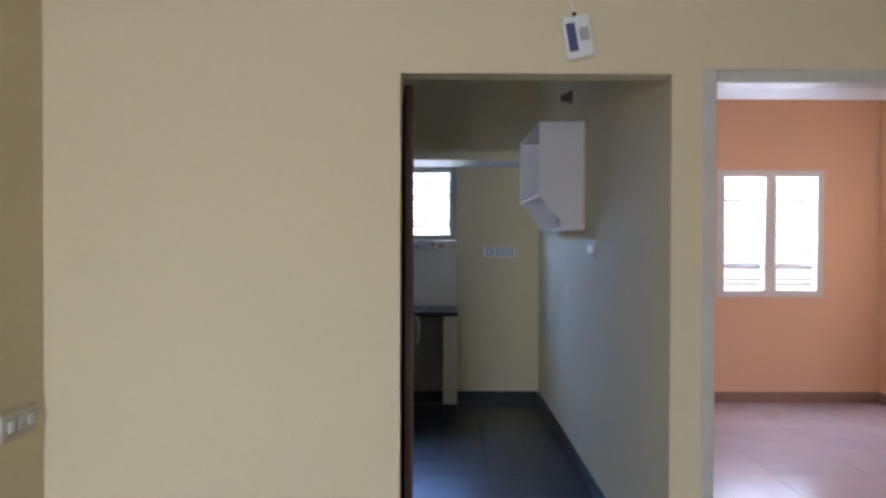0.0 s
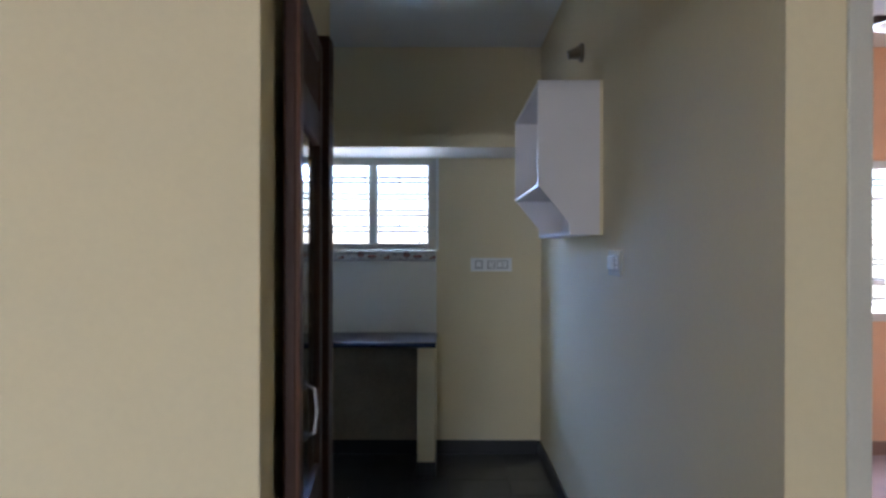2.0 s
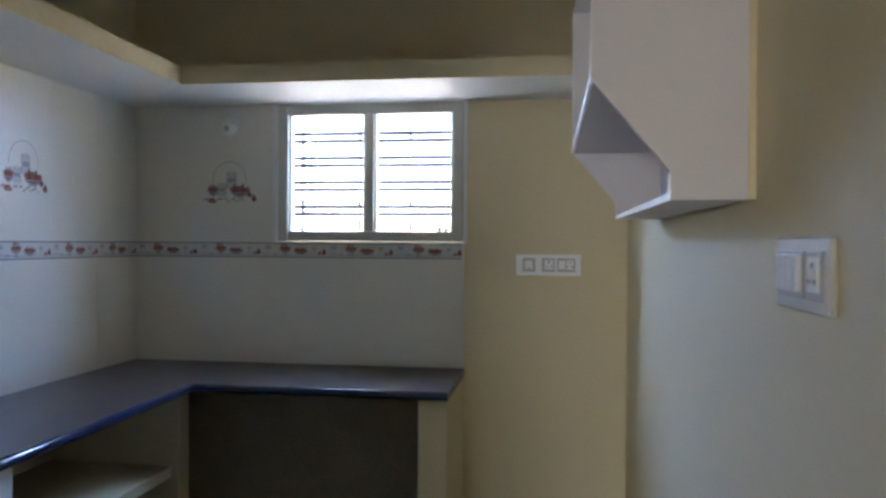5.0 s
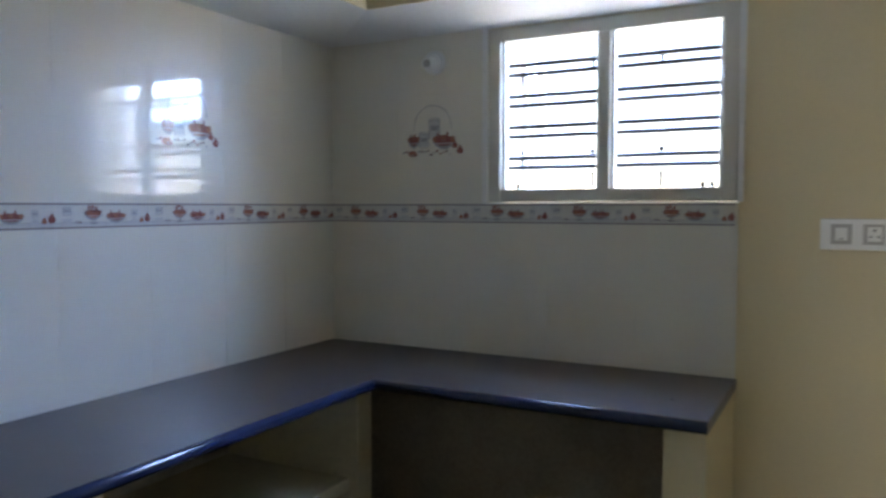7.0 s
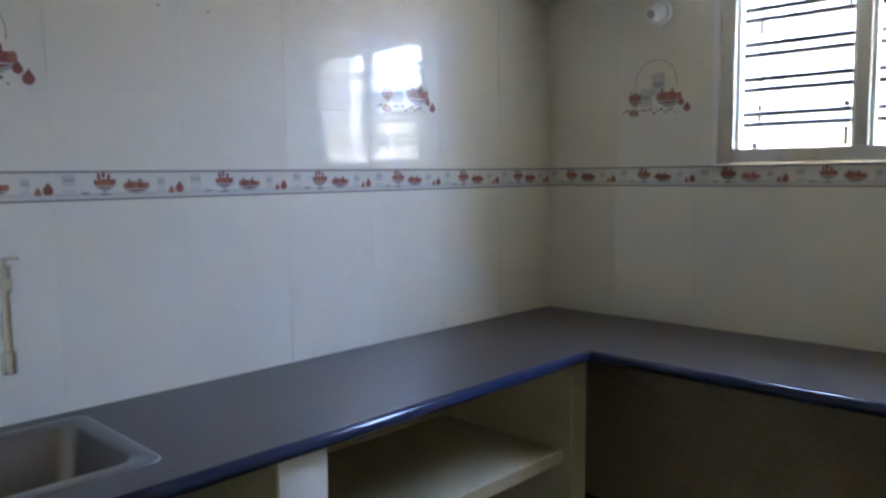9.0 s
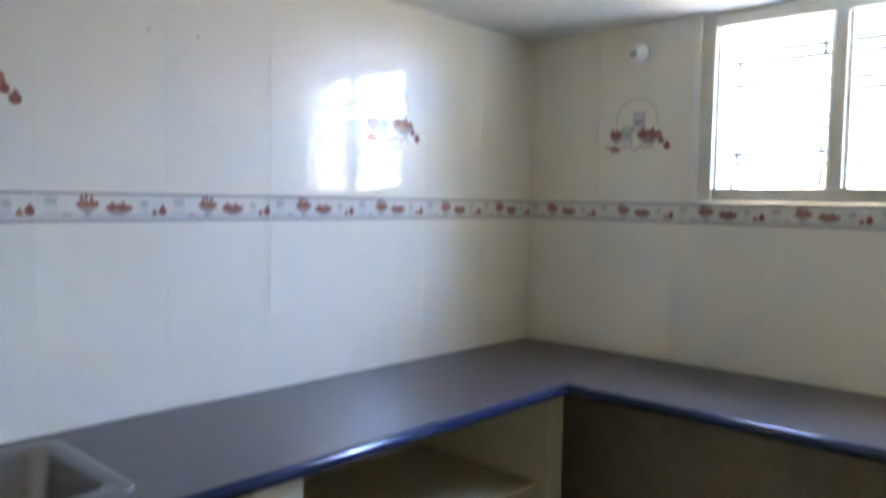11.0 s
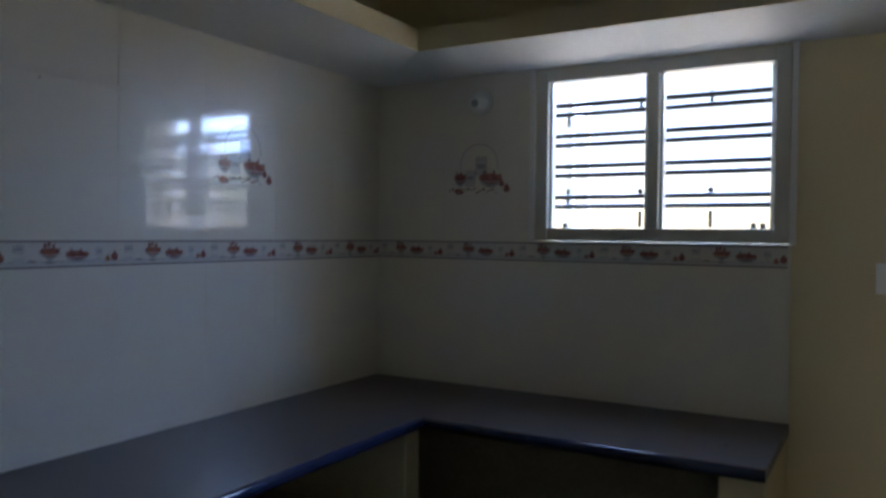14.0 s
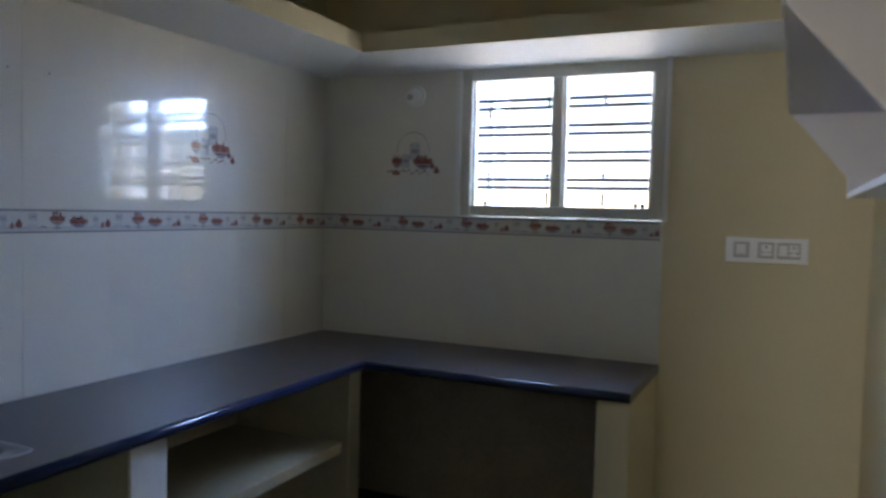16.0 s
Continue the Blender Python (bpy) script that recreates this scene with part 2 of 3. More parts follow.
def patch(bm, ink, u0, u1, v0, v1, lift=0.0008):
    f = bm.faces.new([bm.verts.new((u, -lift, v)) for u, v in ((u0, v0), (u1, v0), (u1, v1), (u0, v1))])
    f.material_index = ink


def print_mesh(name, bm):
    me = bpy.data.meshes.new(name)
    bm.to_mesh(me)
    bm.free()
    for m in INK:
        me.materials.append(m)
    return me


def jar(bm, u, v, w, h):
    patch(bm, 3, u - w / 2, u + w / 2, v - h / 2, v + h / 2)
    ring(bm, 2, u, v + h / 2, w / 2, w / 7, w / 16)
    ring(bm, 2, u, v - h / 2, w / 2, w / 8, w / 20, 180, 360)
    patch(bm, 2, u - w / 2, u - w / 2 + w * 0.06, v - h / 2, v + h / 2, 0.0012)
    patch(bm, 2, u + w / 2 - w * 0.06, u + w / 2, v - h / 2, v + h / 2, 0.0012)
    patch(bm, 2, u - w * 0.35, u + w * 0.35, v - h * 0.12, v + h * 0.16, 0.0012)


def bowl(bm, u, v, r, h, main=0):
    """A heap of fruit in a round dish."""
    blob(bm, 2, u, v, r, h * 0.95, 180, 360)
    blob(bm, main, u, v - h * 0.05, r * 0.86, h * 0.62, 180, 360, lift=0.0010)
    heap = random.Random(int(r * 1e4) + main)
    for k in range(7):
        a = -0.78 + k * 0.26
        blob(bm, main if k % 3 else 1 - main, u + r * a, v + h * (0.10 + 0.28 * heap.random() * (1 - abs(a))), r * (0.20 + 0.08 * heap.random()), h * (0.28 + 0.14 * heap.random()), n=9, lift=0.0012 + 0.0002 * k)
    for a in (-0.55, 0.28):
        blob(bm, main, u + r * a, v + h * 0.50, r * 0.11, h * 0.48, n=8, lift=0.0028)
    patch(bm, 3, u - r * 0.75, u + r * 0.75, v - h * 0.42, v - h * 0.32, 0.0030)
    blob(bm, 2, u, v - h * 0.95, r * 0.45, h * 0.10, n=8, lift=0.0010)


def apple(bm, ink, u, v, r):
    """A pear-shaped fruit."""
    blob(bm, ink, u, v, r, r * 0.95, lift=0.0014)
    blob(bm, ink, u + r * 0.05, v + r * 0.75, r * 0.48, r * 0.7, n=9, lift=0.0017)
    patch(bm, 4, u - r * 0.06, u + r * 0.08, v + r * 1.3, v + r * 1.75, 0.0020)


bm = bmesh.new()
ring(bm, 2, 0, -0.003, 0.085, 0.085, 0.003, -10, 190)
jar(bm, 0.010, -0.010, 0.05, 0.07)
jar(bm, -0.038, -0.055, 0.045, 0.055)
bowl(bm, -0.084, -0.055, 0.026, 0.03)
bowl(bm, 0.054, -0.058, 0.050, 0.034)
apple(bm, 0, 0.102, -0.080, 0.012)
apple(bm, 0, 0.124, -0.100, 0.014)
blob(bm, 1, -0.09, -0.108, 0.02, 0.013)
rng = random.Random(4)
for k in range(16):
    blob(bm, rng.choice((0, 2, 4, 1)), -0.13 + k * 0.014, -0.098 - rng.random() * 0.018, 0.004 + rng.random() * 0.004, 0.003 + rng.random() * 0.003, n=7, lift=0.003)
DECOR = print_mesh("fruit_print", bm)
bm = bmesh.new()
for s in (-1, 1):
    patch(bm, 2, -0.162, 0.162, s * 0.0335 - 0.0032, s * 0.0335 + 0.0032)
    patch(bm, 4, -0.162, 0.162, s * 0.0345 - 0.0008, s * 0.0345 + 0.0008, 0.0012)
patch(bm, 5, -0.162, 0.162, -0.0300, 0.0300, 0.0004)
patch(bm, 3, -0.162, 0.162, -0.0275, -0.0190, 0.0006)
patch(bm, 2, -0.162, 0.162, -0.0195, -0.0183, 0.0008)
bowl(bm, -0.043, 0.006, 0.026, 0.019, 1)
for u, v in ((-0.058, 0.022), (-0.047, 0.026), (-0.034, 0.020)):
    blob(bm, 0, u, v, 0.0045, 0.009, n=8, lift=0.0032)
patch(bm, 2, -0.0455, -0.0405, -0.022, -0.010, 0.0010)
blob(bm, 2, -0.043, -0.0215, 0.014, 0.004, lift=0.0012)
ring(bm, 2, -0.014, 0.008, 0.007, 0.009, 0.002, 60, 300, n=10)
bowl(bm, 0.035, -0.002, 0.034, 0.019, 0)
jar(bm, 0.101, 0.006, 0.020, 0.018)
blob(bm, 3, 0.101, -0.016, 0.012, 0.008, lift=0.0010)
apple(bm, 0, 0.150, -0.010, 0.0115)
apple(bm, 1, 0.128, -0.015, 0.0080)
jar(bm, -0.128, 0.013, 0.028, 0.018)
blob(bm, 3, -0.128, -0.009, 0.017, 0.013, 180, 360, lift=0.0010)
blob(bm, 2, -0.096, -0.018, 0.006, 0.004, lift=0.0010)
blob(bm, 4, -0.086, -0.019, 0.004, 0.003, lift=0.0010)
BORDER = print_mesh("border_print", bm)

LEFT = bpy.data.objects["wall_kitchen_left"]
BACK = bpy.data.objects["wall_kitchen_back"]
solid("grout_bed", GROUT, (XL - 0.009, XL - 0.0010, YP, YB, CT - 0.03, LOFT), parent=LEFT)
solid("grout_bed", GROUT, (XL, 0.243, YB - 0.0070, YB + 0.001, CT - 0.03, WZ0 - 0.004), (XL, WX0, YB - 0.0070, YB + 0.001, WZ0 - 0.004, LOFT), parent=BACK)
P = 0.325
ROWS = [(CT, 1.122, ""), (1.122, 1.372, ""), (1.372, 1.447, "border"), (1.447, 1.63, ""), (1.63, 1.88, "main"), (1.88, LOFT, "")]
meshes = {}


def lay(parent, spot, turn, w, h, what):
    key = (round(w, 3), round(h, 3))
    if key not in meshes:
        meshes[key] = tile_mesh("wall_tile", w - 0.0005, h - 0.0005, 0.006, TILE)
    ob = new("border_tile" if what == "border" else "wall_tile", meshes[key])
    ob.parent = parent
    tilt = rng.uniform(-0.010, 0.010)
    ob.matrix_world = pose(*spot, tilt, 0, turn + rng.uniform(-0.010, 0.010))
    return ob


for z0, z1, what in ROWS:
    z, h = (z0 + z1) / 2, z1 - z0
    for k in range(9):
        y1, y0 = YB - P * k - 0.008 * (k == 0), max(YP, YB - P * (k + 1))
        t = lay(LEFT, (XL, (y0 + y1) / 2, z), 90, y1 - y0, h, what)
        if what == "border" and k < 8:
            new("border_print", BORDER).parent = t
        if what == "main" and k in (2, 6):
            new("fruit_print", DECOR).parent = t
            t["label"] = "decorated tile with printed fruit and jars"
    for k in range(6):
        x0, x1 = XL + P * k, min(0.243, XL + P * (k + 1))
        if k == 5 or (z0 > 1.40 and x0 > WX0):
            continue
        if z0 > 1.40:
            x1 = min(x1, WX0)
        t = lay(BACK, ((x0 + x1) / 2, YB - 0.008, z), 0, x1 - x0, h, what)
        if what == "border":
            new("border_print", BORDER).parent = t
        if what == "main" and k == 1:
            new("fruit_print", DECOR).parent = t
            t["label"] = "decorated tile with printed fruit and jars"

# worktop: an L of granite with a hole for the sink and a rounded front edge
SX0, SX1, SY0, SY1 = -1.335, -0.915, 5.46, 6.07
TH = 0.034
WORKTOP = tagged(new("worktop"), "dusty black granite L-shaped kitchen worktop with polished nosing", "worktop")
WORKTOP.location = (0, 0, CT)
for outline in ([(XL, SY1 - 0.02), (-0.812, SY1 - 0.02), (-0.812, 7.422), (0.248, 7.422), (0.248, YB - 0.008), (XL, YB - 0.008)],
                [(SX1 - 0.02, YP), (-0.812, YP), (-0.812, SY1 - 0.02), (SX1 - 0.02, SY1 - 0.02)],
                [(XL, YP), (SX0 + 0.02, YP), (SX0 + 0.02, SY1 - 0.02), (XL, SY1 - 0.02)],
                [(SX0 + 0.02, YP), (SX1 - 0.02, YP), (SX1 - 0.02, SY0 + 0.02), (SX0 + 0.02, SY0 + 0.02)]):
    part("slab", prism(bmesh.new(), outline, TH, "z", -TH), GRANITE, WORKTOP)


def nosing(a, b, out):
    """A half-round polished edge along the front of the worktop."""
    bm = bmesh.new()
    a, b, out = Vector(a), Vector(b), Vector(out)
    rows = []
    for e in (a, b):
        rows.append([bm.verts.new(e + out * (0.017 * math.cos(radians(t)) if abs(t) <= 90 else 0) + Vector((0, 0, 0.0175 * math.sin(radians(t)))))
                     for t in range(-90, 91, 15)])
    for i in range(len(rows[0]) - 1):
        bm.faces.new((rows[0][i], rows[1][i], rows[1][i + 1], rows[0][i + 1]))
    for r in rows:
        bm.faces.new(r)
    bmesh.ops.recalc_face_normals(bm, faces=bm.faces[:])
    part("nosing", bm, POLISHED, WORKTOP, "polished rounded granite edge with the sky's blue reflection in its colour", smooth=True)


part("chip", cyl(bmesh.new(), (0.115, 7.62, -0.001), (0.115, 7.62, 0.0008), 0.006, 8), DARKPL, WORKTOP, "small dark chip")
# the blue in this granite stands in for sky reflected along the nosing
POLISHED = material("sky_tinted_granite", (0.014, 0.024, 0.062), 0.22, vary=0.05, grain=300, bump=0)
zn = -0.017
nosing((-0.812, YP, zn), (-0.812, 7.405, zn), (1, 0, 0))
nosing((-0.795, 7.422, zn), (0.248, 7.422, zn), (0, -1, 0))

# cream paint darkened: the shade under the worktop is put into its colour
NICHE = material("shaded_cream_paint", (0.54, 0.475, 0.32), 0.7, vary=0.12, scale=3, bump=0.1, grain=60)
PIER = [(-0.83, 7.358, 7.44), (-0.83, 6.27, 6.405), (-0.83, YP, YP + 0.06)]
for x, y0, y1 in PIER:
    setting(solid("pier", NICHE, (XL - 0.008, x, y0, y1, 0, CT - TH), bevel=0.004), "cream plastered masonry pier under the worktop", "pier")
solid("pier_face", WHITE, (-0.831, -0.827, 6.274, 6.401, 0.003, CT - TH - 0.003), bevel=0.001, parent=bpy.data.objects["pier.001"], label="white painted pier front")
setting(solid("end_pier", CREAM, (0.128, 0.243, 7.436, YB, 0, CT - TH), bevel=0.003), "cream painted masonry pier at the worktop end", "pier")
solid("end_pier_base", SKIRT, (0.122, 0.249, 7.430, YB - 0.012, 0.0, 0.10), bevel=0.002, parent=bpy.data.objects["end_pier"], label="black skirting")
setting(solid("niche_wall", DULLBROWN, (XL, 0.128, YB - 0.006, YB + 0.001, 0.10, CT - TH), (XL - 0.009, XL - 0.002, YP + 0.06, YB - 0.006, 0, CT - TH)), "dull brown wall face under the worktop, darker than the cream walls", "wall")
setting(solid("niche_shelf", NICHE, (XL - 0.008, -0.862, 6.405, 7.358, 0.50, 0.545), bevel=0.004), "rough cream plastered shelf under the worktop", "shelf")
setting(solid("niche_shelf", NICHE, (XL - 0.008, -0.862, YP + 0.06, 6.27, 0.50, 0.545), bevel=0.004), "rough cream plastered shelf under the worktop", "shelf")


# sink
def sink():
    top = new("kitchen_sink")
    top.location = (SX0, SY0, CT)
    w, d, z = SX1 - SX0, SY1 - SY0, 0.004
    bm = bmesh.new()

    def loop(m, zz, r, n=6):
        vs = []
        for cx, cy, a in ((w - m - r, d - m - r, 0), (m + r, d - m - r, 90), (m + r, m + r, 180), (w - m - r, m + r, 270)):
            for k in range(n + 1):
                t = radians(a + 90 * k / n)
                vs.append(bm.verts.new((cx + r * math.cos(t), cy + r * math.sin(t), zz)))
        return vs
    loops = [loop(0, 0.0, 0.03), loop(0, 0.003, 0.03), loop(0.004, z, 0.03), loop(0.035, z, 0.05), loop(0.042, -0.006, 0.05), loop(0.055, -0.15, 0.05), loop(0.08, -0.17, 0.04)]
    for a, b in zip(loops, loops[1:]):
        for i in range(len(a)):
            j = (i + 1) % len(a)
            bm.faces.new((a[i], a[j], b[j], b[i]))
    bm.faces.new(loops[-1])
    bmesh.ops.recalc_face_normals(bm, faces=bm.faces[:])
    part("basin", bm, STEEL, top, smooth=True)
    bm = bmesh.new()
    cyl(bm, (w / 2, d / 2, -0.172), (w / 2, d / 2, -0.166), 0.04, 20)
    part("drain", bm, CHROME, top, "round chrome drain")
    tagged(top, "stainless steel single bowl sink set in black granite", "sink")


sink()


def tap():
    top = new("wall_tap")
    top.location = (XL, 5.915, 1.20)
    bm = bmesh.new()
    cyl(bm, (0, 0, 0), (0.012, 0, 0), 0.03, 20)
    part("flange", bm, CHROME, top)
    bm = bmesh.new()
    cyl(bm, (0.01, 0, 0), (0.075, 0, 0), 0.014, 14)
    cyl(bm, (0.055, 0, -0.02), (0.055, 0, 0.04), 0.018, 14)
    part("body", bm, CHROME, top, smooth=False)
    bm = bmesh.new()
    cyl(bm, (0.055, 0, 0.04), (0.055, 0, 0.055), 0.008, 10)
    box(bm, 0.047, 0.063, -0.035, 0.035, 0.05, 0.06, bevel=0.003)
    part("handle", bm, CHROME, top, "chrome cross handle")
    bm = bmesh.new()
    cyl(bm, (0.065, 0, -0.01), (0.065, 0, -0.15), 0.010, 12)
    cyl(bm, (0.065, 0, -0.15), (0.065, 0, -0.20), 0.016, 12)
    part("spout", bm, CHROME, top)
    tagged(top, "chrome wall-mounted tap on cream tiles above the sink", "tap")


tap()


# ---- kitchen window ----
def casement(name, x0, x1, z0, z1, y0, cols, bars, rails, mat, wf, label, rod=0.0055, mull=0.042):
    top = new(name)
    top.location = (x0, y0, z0)
    w, h = x1 - x0, z1 - z0
    bm = bmesh.new()
    box(bm, 0.001, wf, 0, 0.07, 0.001, h - 0.001, bevel=0.003)
    box(bm, w - wf, w - 0.001, 0, 0.07, 0.001, h - 0.001, bevel=0.003)
    box(bm, wf, w - wf, 0.001, 0.069, 0.001, wf, bevel=0.003)
    box(bm, wf, w - wf, 0.001, 0.069, h - wf, h - 0.001, bevel=0.003)
    part("window_frame", bm, mat, top)
    pane = (w - wf * 2 - mull * (cols - 1)) / cols
    for c in range(1, cols):
        xm = wf + c * pane + (c - 1) * mull
        part("mullion", box(bmesh.new(), xm, xm + mull, 0.002, 0.068, wf, h - wf, bevel=0.003), mat, top)
    for c in range(cols):
        xa = wf + c * (pane + mull)
        part("bead", box(box(bmesh.new(), xa, xa + 0.012, 0.02, 0.05, wf, h - wf), xa + pane - 0.012, xa + pane, 0.02, 0.05, wf, h - wf), mat, top)
        for zz in bars:
            part("bar", cyl(bmesh.new(), (xa - 0.01, 0.075, zz * h), (xa + pane + 0.01, 0.075, zz * h), rod, 8), IRON, top)
        for zz in rails:
            part("rail", box(bmesh.new(), xa, xa + pane, 0.05, 0.085, zz * h - 0.016, zz * h + 0.016, bevel=0.003), mat, top)
    tagged(top, label, "window", kind="structure")
    return top, pane


hk = WZ1 - WZ0
rows = [c + s for c in (0.232, 0.414, 0.594, 0.774) for s in (-0.0275, 0.0275)]
KW, pane = casement("window_kitchen", WX0, WX1, WZ0, WZ1, YB - 0.004, 2, rows, [], GREYFRAME, 0.05, "grey painted kitchen window frame with horizontal iron bars", rod=0.010)
for xb in (0.05 + pane * 0.88, 0.05 + pane + 0.042 + pane * 0.43):
    part("bolt", box(bmesh.new(), xb - 0.006, xb + 0.006, 0.083, 0.095, 0.774 * hk - 0.022, 0.774 * hk + 0.035, bevel=0.002), IRON, KW, "dark iron bolt")
    part("bolt", box(bmesh.new(), xb - 0.006, xb + 0.006, 0.083, 0.095, 0.055, 0.115, bevel=0.002), IRON, KW, "dark iron bolt")
    bm = bmesh.new()
    bmesh.ops.create_uvsphere(bm, u_segments=10, v_segments=8, radius=0.011, matrix=Matrix.Translation((xb, 0.09, 0.262 * hk + 0.018)))
    part("catch", bm, IRON, KW)
for xb in (0.105, 0.055 + 2 * pane - 0.03, 0.055 + 2 * pane):
    part("stay_peg", cyl(bmesh.new(), (xb, 0.05, 0.045), (xb, 0.05, 0.070), 0.009, 10), IRON, KW)
setting(solid("window_trim", WHITE, (WX0 - 0.022, WX0 - 0.001, YB - 0.014, YB - 0.001, WZ0, LOFT), (WX0 - 0.022, WX1 + 0.01, YB - 0.016, YB - 0.001, WZ0 - 0.006, WZ0 - 0.0005),
              (WX1 + 0.001, WX1 + 0.02, YB - 0.012, YB, WZ0, LOFT), bevel=0.002), "thin white bead round the window", "trim")


def shutter(x, z0, z1, out, parent_y):
    """A glazed casement leaf, swung outwards."""
    top = new("window_shutter")
    top.matrix_world = pose(x, parent_y, z0, 0, 0, out)
    w, h = 0.36, z1 - z0
    bm = bmesh.new()
    for a in ((0, 0.05, 0, h), (w - 0.05, w, 0, h), (0.05, w - 0.05, 0, 0.05), (0.05, w - 0.05, h - 0.05, h)):
        box(bm, a[0], a[1], -0.015, 0.015, a[2], a[3], bevel=0.002)
    part("sash", bm, WHITE, top)
    part("pane", box(bmesh.new(), 0.048, w - 0.048, -0.002, 0.002, 0.048, h - 0.048), GLASS, top)
    for zz in (0.1, h - 0.14):
        part("hinge", cyl(bmesh.new(), (-0.004, 0.0, zz), (-0.004, 0.0, zz + 0.06), 0.006, 8), IRON, top)
    tagged(top, "cream wooden glazed window shutter swung open", "shutter")


GLASS = bpy.data.materials.new("clear_glass")
GLASS.use_nodes = True
g = GLASS.node_tree.nodes["Principled BSDF"]
g.inputs["Transmission Weight"].default_value, g.inputs["Roughness"].default_value, g.inputs["IOR"].default_value = 1.0, 0.02, 1.45
shutter(WX0 + 0.052, WZ0 + 0.05, WZ1 - 0.05, 97, YB + 0.215)
shutter(WX1 - 0.052, WZ0 + 0.05, WZ1 - 0.05, 83, YB + 0.215)

# ---- bedroom window ----
casement("window_bedroom", BX0, BX1, BZ0, BZ1, YB - 0.003, 2, [0.12 + 0.018 * s + 0.125 * k for k in range(7) for s in (-1, 1)], [0.245, 0.765], WHITE, 0.065,
         "white painted bedroom window with horizontal iron bars", rod=0.0085, mull=0.10)


# ---- doors ----
def bedroom_frame():
    top = new("door_frame")
    top.location = (DX0, YF - 0.006, 0)
    w, f = DX1 - DX0, 0.05
    for a in ((0.001, f), (w - f, w - 0.001)):
        part("jamb", box(bmesh.new(), a[0], a[1], 0, 0.11, 0, DZ - 0.001, bevel=0.004), GREYFRAME, top)
    part("head", box(bmesh.new(), f, w - f, 0.001, 0.109, DZ - f, DZ - 0.001, bevel=0.004), GREYFRAME, top)
    setting(top, "grey painted wooden door frame of the peach bedroom", "door frame")


bedroom_frame()
WOOD = material("dark_red_wood", (0.065, 0.027, 0.016), 0.5, spec=0.25, vary=0.15, scale=9, grain=90, bump=0.05)
# lighter copy of the door wood: the highlight on its rounded edge, as colour
WOOD2 = material("lit_wood_edge", (0.13, 0.06, 0.037), 0.5, spec=0.3, vary=0.15, scale=14, grain=90, bump=0.05)
TINT = bpy.data.materials.new("dark_glass")
TINT.use_nodes = True
g = TINT.node_tree.nodes["Principled BSDF"]
g.inputs["Base Color"].default_value, g.inputs["Roughness"].default_value = (0.085, 0.078, 0.062, 1), 0.05
FROST = material("frosted_etching", (0.10, 0.095, 0.08), 0.25, vary=0.1, bump=0)
STICKER = material("orange_sticker", (0.46, 0.22, 0.03), 0.85, spec=0.1, vary=0.1, bump=0)


